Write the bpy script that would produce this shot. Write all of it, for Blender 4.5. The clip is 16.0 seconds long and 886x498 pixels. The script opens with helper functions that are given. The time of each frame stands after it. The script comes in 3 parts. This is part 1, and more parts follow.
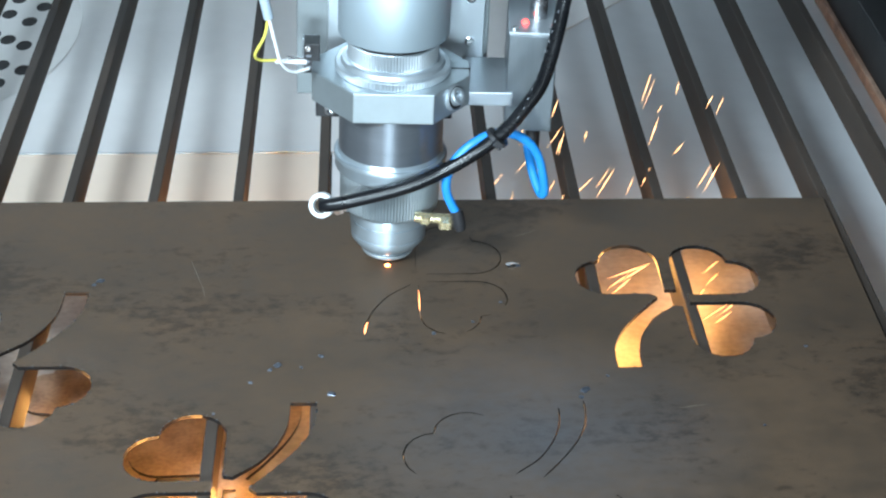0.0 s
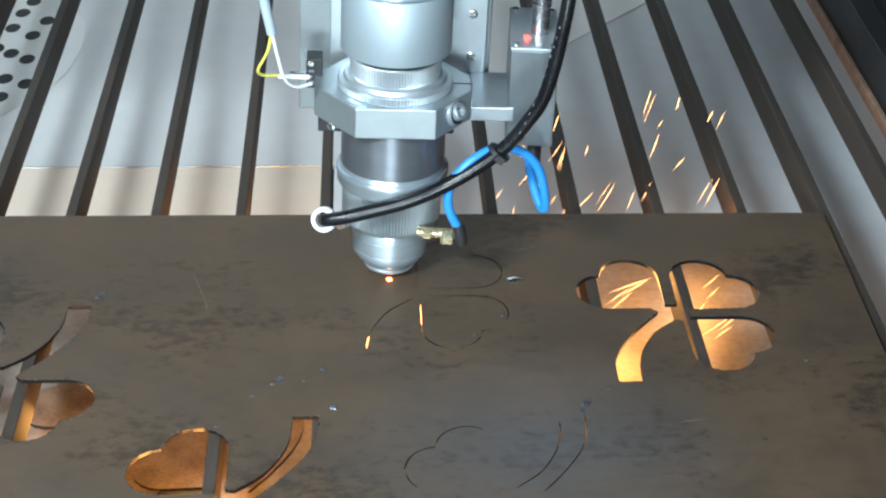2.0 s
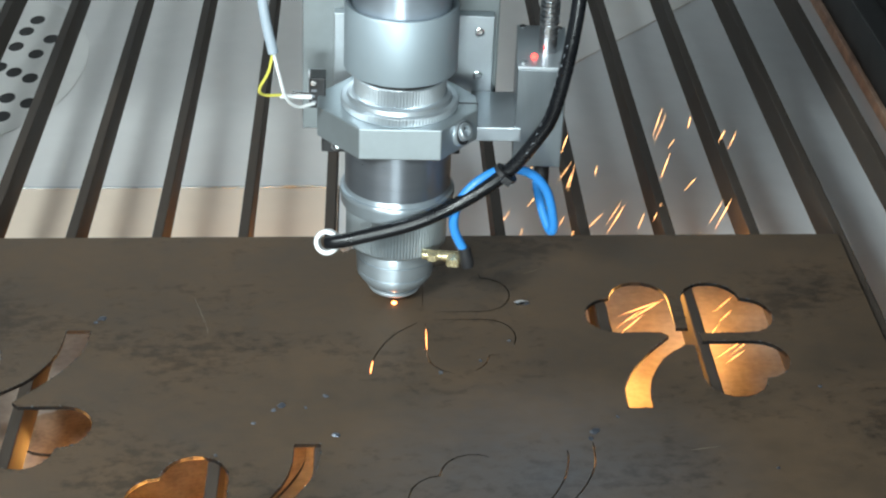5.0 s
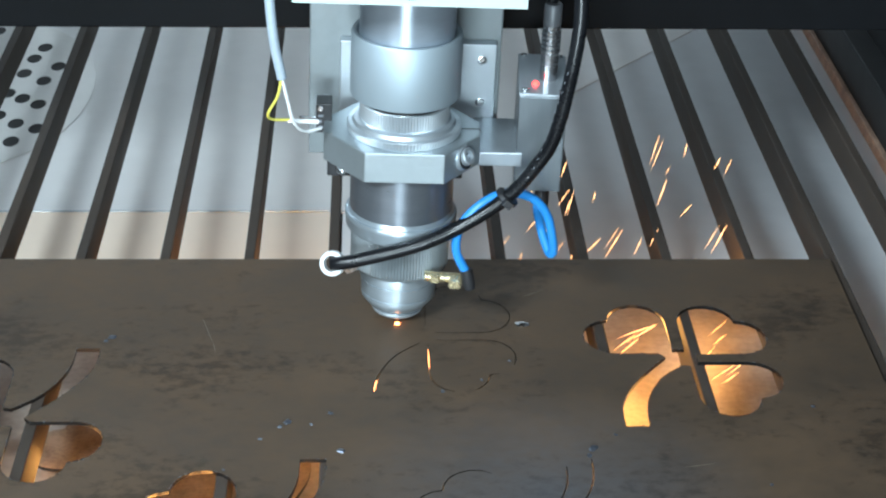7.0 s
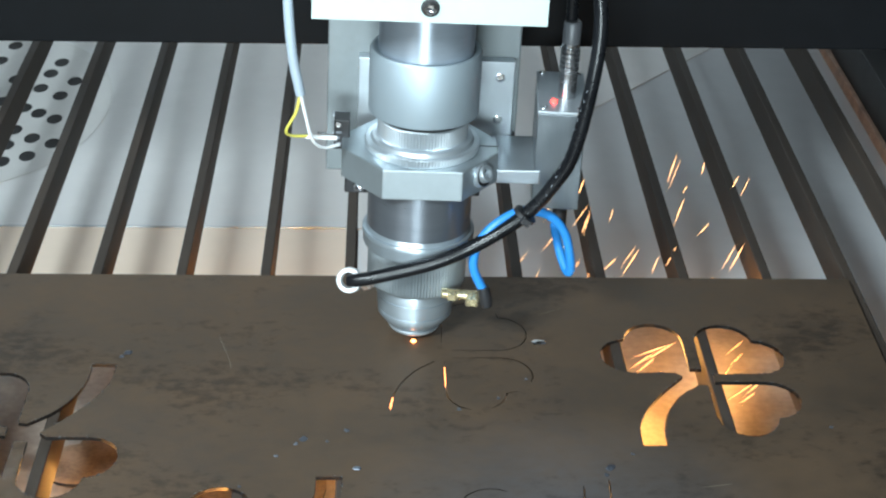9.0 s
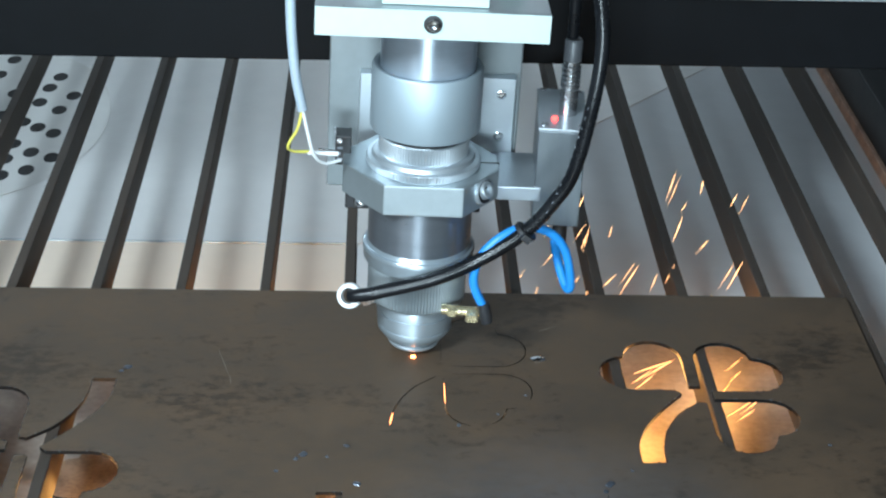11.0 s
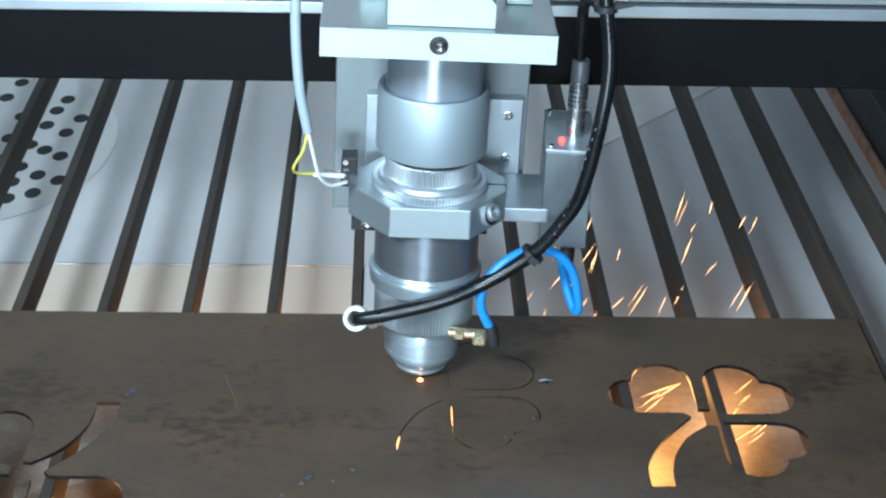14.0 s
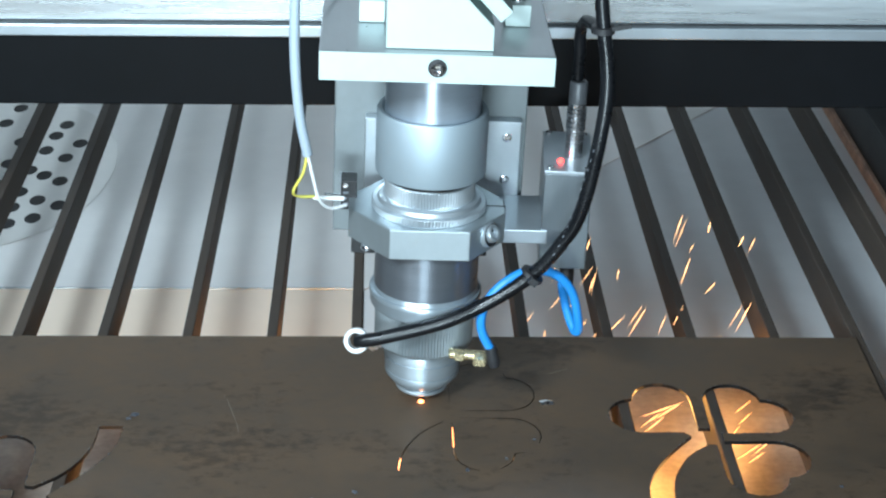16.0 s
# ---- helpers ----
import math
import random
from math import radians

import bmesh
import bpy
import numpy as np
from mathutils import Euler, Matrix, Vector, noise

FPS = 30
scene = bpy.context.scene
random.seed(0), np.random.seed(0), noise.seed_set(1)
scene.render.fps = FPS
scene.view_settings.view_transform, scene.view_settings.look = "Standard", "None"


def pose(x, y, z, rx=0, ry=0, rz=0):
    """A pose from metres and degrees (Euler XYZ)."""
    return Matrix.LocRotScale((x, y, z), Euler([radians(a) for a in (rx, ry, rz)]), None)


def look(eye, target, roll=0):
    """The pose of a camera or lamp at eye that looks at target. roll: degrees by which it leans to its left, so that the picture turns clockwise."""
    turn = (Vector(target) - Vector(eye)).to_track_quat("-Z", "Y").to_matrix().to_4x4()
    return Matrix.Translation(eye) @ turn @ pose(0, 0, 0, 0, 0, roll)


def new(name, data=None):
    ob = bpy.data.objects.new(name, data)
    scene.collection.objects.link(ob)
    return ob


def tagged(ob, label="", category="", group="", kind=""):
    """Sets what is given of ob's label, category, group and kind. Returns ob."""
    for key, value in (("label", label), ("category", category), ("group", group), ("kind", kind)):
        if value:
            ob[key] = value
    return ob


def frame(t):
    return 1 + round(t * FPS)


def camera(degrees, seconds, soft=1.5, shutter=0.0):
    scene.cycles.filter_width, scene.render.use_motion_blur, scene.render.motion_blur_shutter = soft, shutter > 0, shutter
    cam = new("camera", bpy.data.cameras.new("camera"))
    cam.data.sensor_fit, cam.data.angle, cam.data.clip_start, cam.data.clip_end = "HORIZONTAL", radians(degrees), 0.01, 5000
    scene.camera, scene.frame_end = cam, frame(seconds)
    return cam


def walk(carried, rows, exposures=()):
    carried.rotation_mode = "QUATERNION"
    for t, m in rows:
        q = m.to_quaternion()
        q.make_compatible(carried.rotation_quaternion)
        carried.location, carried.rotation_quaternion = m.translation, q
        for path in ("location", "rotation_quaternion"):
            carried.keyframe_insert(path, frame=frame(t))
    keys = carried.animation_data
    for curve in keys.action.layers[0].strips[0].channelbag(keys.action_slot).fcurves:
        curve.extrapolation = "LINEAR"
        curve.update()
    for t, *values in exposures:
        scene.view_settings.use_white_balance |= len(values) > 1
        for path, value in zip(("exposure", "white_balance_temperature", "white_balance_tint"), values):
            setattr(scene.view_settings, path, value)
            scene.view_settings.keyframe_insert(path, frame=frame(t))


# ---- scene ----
cam = camera(28.0, 16.0, soft=2.2)
PATH = [
    (0, (0.177, -0.92, 0.507), (0.266, 0.801, -0.507), 1.0),
    (0.5, (0.177, -0.922, 0.508), (0.266, 0.8, -0.505), 1.0),
    (1, (0.175, -0.923, 0.507), (0.265, 0.801, -0.501), 1.2),
    (1.5, (0.176, -0.922, 0.507), (0.265, 0.805, -0.497), 1.2),
    (2, (0.176, -0.923, 0.51), (0.265, 0.805, -0.492), 1.1),
    (2.5, (0.178, -0.921, 0.506), (0.265, 0.81, -0.492), 0.9),
    (3, (0.179, -0.918, 0.505), (0.262, 0.812, -0.495), 0.8),
    (3.5, (0.178, -0.917, 0.506), (0.258, 0.815, -0.491), 1.0),
    (4, (0.178, -0.914, 0.504), (0.253, 0.823, -0.485), 0.7),
    (4.5, (0.178, -0.91, 0.505), (0.254, 0.828, -0.481), 0.7),
    (5, (0.181, -0.904, 0.503), (0.255, 0.835, -0.484), 0.8),
    (7.5, (0.174, -0.93, 0.51), (0.254, 0.831, -0.434), 1.3),
    (8, (0.173, -0.93, 0.509), (0.244, 0.835, -0.429), 1.3),
    (8.5, (0.172, -0.926, 0.51), (0.242, 0.84, -0.426), 1.4),
    (9, (0.172, -0.925, 0.508), (0.241, 0.841, -0.429), 1.4),
    (9.2, (0.172, -0.924, 0.509), (0.24, 0.838, -0.434), 1.4),
    (11.5, (0.167, -0.927, 0.508), (0.246, 0.849, -0.409), 1.9),
    (12, (0.17, -0.923, 0.507), (0.247, 0.852, -0.411), 1.7),
    (12.5, (0.167, -0.928, 0.507), (0.249, 0.851, -0.404), 2.0),
    (13, (0.167, -0.926, 0.507), (0.24, 0.857, -0.394), 1.5),
    (13.5, (0.171, -0.923, 0.504), (0.233, 0.865, -0.389), 1.4),
    (14, (0.17, -0.921, 0.506), (0.235, 0.865, -0.393), 1.5),
    (14.5, (0.171, -0.92, 0.507), (0.233, 0.867, -0.388), 1.2),
    (15, (0.171, -0.923, 0.509), (0.235, 0.87, -0.373), 1.0),
    (15.5, (0.17, -0.923, 0.506), (0.235, 0.874, -0.369), 1.2),
    (16, (0.169, -0.924, 0.507), (0.236, 0.873, -0.369), 1.1),
]
walk(cam, [(t, look(eye, target, roll)) for t, eye, target, roll in PATH],
     exposures=[(0.0, 0.24, 6250, 10), (2.5, 0.13, 6600, 10), (3.5, -0.05, 6600, 10), (4.5, 0.04, 7100, 11), (5.0, -0.12, 7100, 11), (7.5, 0.06, 6350, 10), (8.0, 0.2, 7200, 11), (8.5, 0.02, 6800, 10), (9.0, 0.0, 6700, 10), (11.5, -0.10, 6150, 9), (12.5, -0.10, 6000, 9), (15.5, -0.10, 6150, 9), (16.0, -0.05, 6300, 9)])

# ---- world and lights ----
world = bpy.data.worlds.new("world")
scene.world = world
world.use_nodes = True
world.node_tree.nodes["Background"].inputs[0].default_value = (0.55, 0.62, 0.7, 1)
world.node_tree.nodes["Background"].inputs[1].default_value = 0.13


def area_lamp(name, eye, target, sx, sy, power, colour):
    data = bpy.data.lights.new(name, "AREA")
    data.shape, data.size, data.size_y, data.energy, data.color = "RECTANGLE", sx, sy, power, colour
    ob = new(name, data)
    ob.matrix_world = look(eye, target)
    return ob


# unseen lamp low in front of the bed, added for the head's bright upright faces
area_lamp("low_front_lamp", (0.10, -1.02, 0.24), (0.12, -0.05, 0.08), 0.26, 0.14, 11.0, (0.735, 0.92, 1.0))
# LED strip under the front of the open lid
area_lamp("led_strip", (-0.38, -0.98, 0.86), (-0.32, 0.12, 0.0), 0.40, 0.20, 30.0, (0.76, 0.92, 1.0))
# unseen fill lamp, added to brighten the back wall that the tray reflects
area_lamp("rear_fill_lamp", (0.12, 0.74, 0.66), (0.12, 0.90, 0.36), 0.9, 0.05, 0.55, (0.82, 0.93, 1.0))

# glow of the cutting sparks in the space below the plate
for gx, gy, gz, power in ((0.22, -0.10, -0.030, 0.24), (0.328, -0.045, -0.018, 0.15), (0.378, -0.005, -0.018, 0.14), (0.325, -0.12, -0.020, 0.07), (0.255, -0.235, -0.034, 0.08), (0.12, -0.02, -0.034, 0.55), (0.10, -0.25, -0.030, 0.75), (0.005, -0.17, -0.030, 0.09)):
    glow = bpy.data.lights.new("spark_glow", "POINT")
    glow.energy, glow.color, glow.shadow_soft_size = power, (1.0, 0.47, 0.12), 0.014
    new("spark_glow", glow).location = (gx, gy, gz)


# ---- materials ----
def material(name, base, rough=0.5, metal=0.0, vary=0.15, scale=60.0, bump=0.0, bump_scale=400.0, stretch=(1, 1, 1), spread=0.1, second=None, coat=0.0):
    m = bpy.data.materials.new(name)
    m.use_nodes = True
    nt = m.node_tree
    b = nt.nodes["Principled BSDF"]
    b.inputs["Metallic"].default_value = metal
    if coat:
        b.inputs["Coat Weight"].default_value = coat
    co = nt.nodes.new("ShaderNodeTexCoord")
    mp = nt.nodes.new("ShaderNodeMapping")
    mp.inputs["Scale"].default_value = stretch
    nt.links.new(co.outputs["Object"], mp.inputs["Vector"])
    n1 = nt.nodes.new("ShaderNodeTexNoise")
    n1.inputs["Scale"].default_value, n1.inputs["Detail"].default_value = scale, 6
    n2 = nt.nodes.new("ShaderNodeTexNoise")
    n2.inputs["Scale"].default_value, n2.inputs["Detail"].default_value = scale * 7, 4
    nt.links.new(mp.outputs[0], n1.inputs["Vector"])
    nt.links.new(mp.outputs[0], n2.inputs["Vector"])
    mixf = nt.nodes.new("ShaderNodeMath")
    mixf.operation = "MULTIPLY_ADD"
    mixf.inputs[1].default_value = 0.35
    nt.links.new(n2.outputs["Fac"], mixf.inputs[0])
    half = nt.nodes.new("ShaderNodeMath")
    half.operation = "MULTIPLY"
    half.inputs[1].default_value = 0.65
    nt.links.new(n1.outputs["Fac"], half.inputs[0])
    nt.links.new(half.outputs[0], mixf.inputs[2])
    ramp = nt.nodes.new("ShaderNodeValToRGB")
    ramp.color_ramp.elements[0].position, ramp.color_ramp.elements[1].position = 0.36, 0.64
    lo = second or tuple(c * (1 - vary) for c in base)
    hi = tuple(min(1, c * (1 + vary)) for c in base)
    ramp.color_ramp.elements[0].color, ramp.color_ramp.elements[1].color = (*lo, 1), (*hi, 1)
    nt.links.new(mixf.outputs[0], ramp.inputs[0])
    nt.links.new(ramp.outputs[0], b.inputs["Base Color"])
    rr = nt.nodes.new("ShaderNodeMapRange")
    rr.inputs["From Min"].default_value, rr.inputs["From Max"].default_value = 0.3, 0.7
    rr.inputs["To Min"].default_value, rr.inputs["To Max"].default_value = max(0.03, rough - spread), min(1, rough + spread)
    nt.links.new(mixf.outputs[0], rr.inputs["Value"])
    nt.links.new(rr.outputs[0], b.inputs["Roughness"])
    if bump:
        n3 = nt.nodes.new("ShaderNodeTexNoise")
        n3.inputs["Scale"].default_value, n3.inputs["Detail"].default_value = bump_scale, 3
        nt.links.new(mp.outputs[0], n3.inputs["Vector"])
        bp = nt.nodes.new("ShaderNodeBump")
        bp.inputs["Strength"].default_value, bp.inputs["Distance"].default_value = bump, 0.0005
        nt.links.new(n3.outputs["Fac"], bp.inputs["Height"])
        nt.links.new(bp.outputs[0], b.inputs["Normal"])
    return m


def turned(name, base, rough, metal):
    """Lathe-turned metal: round tool marks spread the highlights along the axis."""
    m = material(name, base, rough, metal, 0.05, 30.0, 0.0, 700, (1, 1, 6), 0.04)
    nt = m.node_tree
    tg = nt.nodes.new("ShaderNodeTangent")
    tg.direction_type, tg.axis = "RADIAL", "Z"
    b = nt.nodes["Principled BSDF"]
    b.inputs["Anisotropic"].default_value, b.inputs["Anisotropic Rotation"].default_value = 0.8, 0.25
    nt.links.new(tg.outputs[0], b.inputs["Tangent"])
    return m


def emitter(name, colour, strength):
    m = bpy.data.materials.new(name)
    m.use_nodes = True
    b = m.node_tree.nodes["Principled BSDF"]
    b.inputs["Base Color"].default_value = (*colour, 1)
    b.inputs["Emission Color"].default_value = (*colour, 1)
    b.inputs["Emission Strength"].default_value = strength
    return m


def plate_material():
    """Hot-rolled steel with mill scale: brown, with grey clouds and dark specks."""
    m = material("mill_scale", (0.095, 0.0605, 0.037), 0.54, 0.25, 0.16, 16.0, 0.25, 900.0, (0.9, 1.2, 1), 0.08, (0.070, 0.049, 0.034))
    nt = m.node_tree
    b = nt.nodes["Principled BSDF"]
    base = b.inputs["Base Color"].links[0].from_socket
    co = nt.nodes.new("ShaderNodeTexCoord")
    mp = nt.nodes.new("ShaderNodeMapping")
    mp.inputs["Scale"].default_value = (0.8, 1.25, 1)
    nt.links.new(co.outputs["Object"], mp.inputs["Vector"])
    sp = nt.nodes.new("ShaderNodeTexNoise")
    sp.inputs["Scale"].default_value, sp.inputs["Detail"].default_value, sp.inputs["Roughness"].default_value = 130, 7, 0.68
    nt.links.new(mp.outputs[0], sp.inputs["Vector"])
    big = nt.nodes.new("ShaderNodeTexNoise")
    big.inputs["Scale"].default_value, big.inputs["Detail"].default_value = 11, 3
    nt.links.new(mp.outputs[0], big.inputs["Vector"])
    add = nt.nodes.new("ShaderNodeMath")
    add.operation = "ADD"
    nt.links.new(sp.outputs["Fac"], add.inputs[0])
    nt.links.new(big.outputs["Fac"], add.inputs[1])
    rp = nt.nodes.new("ShaderNodeValToRGB")
    rp.color_ramp.elements[0].position, rp.color_ramp.elements[1].position = 0.412, 0.480
    rp.color_ramp.elements[0].color, rp.color_ramp.elements[1].color = (0.57, 0.57, 0.58, 1), (1, 1, 1, 1)
    sc = nt.nodes.new("ShaderNodeMath")
    sc.operation = "MULTIPLY"
    sc.inputs[1].default_value = 0.5
    nt.links.new(add.outputs[0], sc.inputs[0])
    nt.links.new(sc.outputs[0], rp.inputs[0])
    mul = nt.nodes.new("ShaderNodeMix")
    mul.data_type, mul.blend_type = "RGBA", "MULTIPLY"
    mul.inputs[0].default_value = 1.0
    nt.links.new(base, mul.inputs[6])
    nt.links.new(rp.outputs[0], mul.inputs[7])
    # bluish grey smoke deposit round the freshly cut clover
    mp2 = nt.nodes.new("ShaderNodeMapping")
    mp2.inputs["Location"].default_value, mp2.inputs["Scale"].default_value = (-0.262 * 9, 0.235 * 11, 0), (9, 11, 9)
    nt.links.new(co.outputs["Object"], mp2.inputs["Vector"])
    gr = nt.nodes.new("ShaderNodeTexGradient")
    gr.gradient_type = "SPHERICAL"
    nt.links.new(mp2.outputs[0], gr.inputs["Vector"])
    soft = nt.nodes.new("ShaderNodeMath")
    soft.operation = "MULTIPLY"
    nt.links.new(gr.outputs["Fac"], soft.inputs[0])
    nt.links.new(sp.outputs["Fac"], soft.inputs[1])
    dust = nt.nodes.new("ShaderNodeMix")
    dust.data_type = "RGBA"
    nt.links.new(soft.outputs[0], dust.inputs[0])
    nt.links.new(mul.outputs[2], dust.inputs[6])
    dust.inputs[7].default_value = (0.105, 0.112, 0.130, 1)
    nt.links.new(dust.outputs[2], b.inputs["Base Color"])
    return m


M_PLATE = plate_material()
M_SLAT = material("slat_steel", (0.046, 0.033, 0.025), 0.66, 0.05, 0.35, 25.0, 0.3, 600, (1, 0.3, 1))
M_TRAY = material("zinc_sheet", (0.84, 0.835, 0.83), 0.42, 0.55, 0.03, 9.0, 0.0, 120, (1, 1, 1), 0.02)
M_TRAY_GREY = material("zinc_sheet_dull", (0.74, 0.77, 0.80), 0.40, 0.25, 0.04, 9.0, 0.0, 120, (1, 1, 1), 0.02)
M_TRAY_WARM_LIT = material("zinc_sheet_warm_lit", (0.95, 0.79, 0.65), 0.38, 0.50, 0.03, 9.0, 0.0, 120, (1, 1, 1), 0.02)
M_TRAY_SHADED = material("shaded_zinc", (0.40, 0.345, 0.30), 0.42, 0.45, 0.12, 35.0, 0.15, 500, (1, 1, 1), 0.06, (0.27, 0.23, 0.20))
M_ALU = material("anodised_aluminium", (0.50, 0.55, 0.59), 0.36, 0.75, 0.03, 40.0, 0.06, 1500, (1, 1, 1), 0.03)
M_ALU_MATT = material("blasted_aluminium", (0.38, 0.43, 0.46), 0.40, 0.82, 0.03, 40.0, 0.10, 1800, (1, 1, 1), 0.03)
M_CLAMP = material("milled_clamp_aluminium", (0.41, 0.465, 0.495), 0.42, 0.78, 0.04, 40.0, 0.08, 1500, (1, 1, 1), 0.03)
M_STEEL = material("turned_steel", (0.46, 0.47, 0.49), 0.24, 0.95, 0.08, 30.0, 0.06, 900, (1, 1, 8))
M_TURNED = turned("turned_aluminium", (0.49, 0.56, 0.615), 0.36, 0.75)
M_BRUSHED = material("brushed_sensor_case", (0.22, 0.25, 0.275), 0.32, 0.85, 0.05, 25.0, 0.05, 900, (8, 8, 0.5), 0.04)
M_SATIN = material("satin_aluminium", (0.35, 0.415, 0.46), 0.56, 0.58, 0.02, 40.0, 0.03, 1500, (1, 1, 1), 0.03)
M_TURNED_DARK = turned("turned_polished_steel", (0.40, 0.46, 0.53), 0.32, 0.65)
M_LENS_TUBE = turned("dark_polished_steel", (0.24, 0.265, 0.30), 0.30, 0.80)
M_WHITE = material("white_anodised", (0.44, 0.53, 0.515), 0.42, 0.1, 0.03, 30.0, 0.05, 900)
M_CHROME = material("bright_screw", (0.75, 0.76, 0.78), 0.15, 1.0, 0.05, 80.0)
M_BRASS = material("brass", (0.84, 0.72, 0.45), 0.28, 0.85, 0.10, 60.0)
M_COPPER = material("copper", (0.90, 0.70, 0.60), 0.30, 0.75, 0.10, 60.0)
M_BLACK = material("black_rubber", (0.006, 0.0065, 0.008), 0.28, 0.0, 0.2, 60.0)
M_BLACK_PLASTIC = material("black_plastic", (0.018, 0.018, 0.02), 0.45, 0.0, 0.2, 60.0)
M_BEAM = material("black_painted_steel", (0.003, 0.0035, 0.0045), 0.6, 0.0, 0.3, 10.0, 0.15, 500)
M_WALL = material("black_cabin_paint", (0.014, 0.015, 0.017), 0.5, 0.0, 0.3, 6.0, 0.15, 400)
M_WALL_REFLECTOR = material("pale_reflector_paint", (0.70, 0.72, 0.74), 0.5, 0.0, 0.05, 6.0, 0.1, 400)
M_BLUE = material("blue_air_hose", (0.020, 0.22, 0.60), 0.42, 0.0, 0.06, 60.0)
M_GREY_CABLE = material("grey_cable", (0.30, 0.36, 0.42), 0.45, 0.0, 0.06, 60.0)
M_TOP = material("milled_aluminium", (0.42, 0.45, 0.47), 0.30, 0.88, 0.04, 40.0, 0.03, 900, (6, 1, 1), 0.03)
M_RAIL = material("bright_rail", (0.72, 0.77, 0.80), 0.28, 0.80, 0.06, 8.0, 0.03, 400, (0.4, 8, 8))
M_BACK = material("grey_aluminium", (0.22, 0.245, 0.255), 0.5, 0.5, 0.06, 40.0, 0.12, 900)
M_CAP = material("dark_grey_plastic", (0.10, 0.105, 0.115), 0.4, 0.1, 0.06, 60.0)
M_WIRE_WHITE = material("white_wire", (0.66, 0.67, 0.68), 0.4, 0.0, 0.04, 60.0)
M_WIRE_YELLOW = material("yellow_wire", (0.58, 0.53, 0.10), 0.4, 0.0, 0.04, 60.0)
M_PRINT = material("pale_print", (0.22, 0.24, 0.27), 0.5, 0.0, 0.05, 60.0)
M_SLAG = material("slag", (0.17, 0.19, 0.23), 0.34, 0.85, 0.3, 300.0)
M_RUST = material("rusty_edge", (0.46, 0.31, 0.23), 0.6, 0.1, 0.3, 60.0)
M_HOLE_SHADE = material("hole_shade", (0.01, 0.01, 0.012), 0.6)
M_BEAM.node_tree.nodes["Principled BSDF"].inputs["Specular IOR Level"].default_value = 0.12
M_BLACK.node_tree.nodes["Principled BSDF"].inputs["Specular IOR Level"].default_value = 0.3
M_RED = emitter("red_led", (1.0, 0.05, 0.04), 6.0)
M_ORANGE_GLOW = emitter("orange_glow", (1.0, 0.32, 0.10), 9.0)


# ---- building helpers ----
def mesh_of(bm, mat, smooth=False, angle=35):
    me = bpy.data.meshes.new("mesh")
    bm.normal_update()
    if smooth:
        for f in bm.faces:
            f.smooth = True
        for e in bm.edges:
            if len(e.link_faces) == 2 and e.calc_face_angle(0) > radians(angle):
                e.smooth = False
    bm.to_mesh(me)
    bm.free()
    if mat:
        me.materials.append(mat)
    return me


def part(name, bm, mat, parent, label="", smooth=False, at=None):
    ob = new(name, mesh_of(bm, mat, smooth))
    if parent:
        ob.parent = parent
    if at is not None:
        ob.matrix_basis = at
    return tagged(ob, label=label)


def thing(name, label, category, at=None, group="", kind=""):
    ob = new(name)
    ob.empty_display_size = 0.01
    if at is not None:
        ob.matrix_world = at
    return tagged(ob, label, category, group, kind)


def box(x0, x1, y0, y1, z0, z1, bevel=0.0006, seg=2):
    bm = bmesh.new()
    bmesh.ops.create_cube(bm, size=1)
    bmesh.ops.scale(bm, vec=(x1 - x0, y1 - y0, z1 - z0), verts=bm.verts)
    bmesh.ops.translate(bm, vec=((x0 + x1) / 2, (y0 + y1) / 2, (z0 + z1) / 2), verts=bm.verts)
    if bevel:
        bmesh.ops.bevel(bm, geom=bm.edges[:], offset=bevel, segments=seg, profile=0.5, affect="EDGES")
    return bm


def lathe(profile, n=72, ridge=0.0, ridges=(), caps=True):
    """A turned body about z from (radius, height) pairs; the spans named in ridges carry a straight knurl."""
    bm = bmesh.new()
    rings = []
    for i, (r, z) in enumerate(profile):
        ring = []
        for k in range(n):
            a = 2 * math.pi * k / n
            rr = r - (ridge if i in ridges and k % 2 else 0)
            ring.append(bm.verts.new((rr * math.cos(a), rr * math.sin(a), z)))
        rings.append(ring)
    for a, b in zip(rings, rings[1:]):
        for k in range(n):
            bm.faces.new((a[k], a[(k + 1) % n], b[(k + 1) % n], b[k]))
    if caps and profile[0][0] > 1e-6:
        bm.faces.new(rings[0][::-1])
    if caps and profile[-1][0] > 1e-6:
        bm.faces.new(rings[-1])
    return bm


def prism(points, z0, z1, bevel=0.0006):
    """An upright prism over a plan outline."""
    bm = bmesh.new()
    lo = [bm.verts.new((x, y, z0)) for x, y in points]
    face = bm.faces.new(lo)
    out = bmesh.ops.extrude_face_region(bm, geom=[face])
    bmesh.ops.translate(bm, vec=(0, 0, z1 - z0), verts=[v for v in out["geom"] if isinstance(v, bmesh.types.BMVert)])
    bmesh.ops.recalc_face_normals(bm, faces=bm.faces[:])
    if bevel:
        bmesh.ops.bevel(bm, geom=bm.edges[:], offset=bevel, segments=2, profile=0.5, affect="EDGES")
    return bm


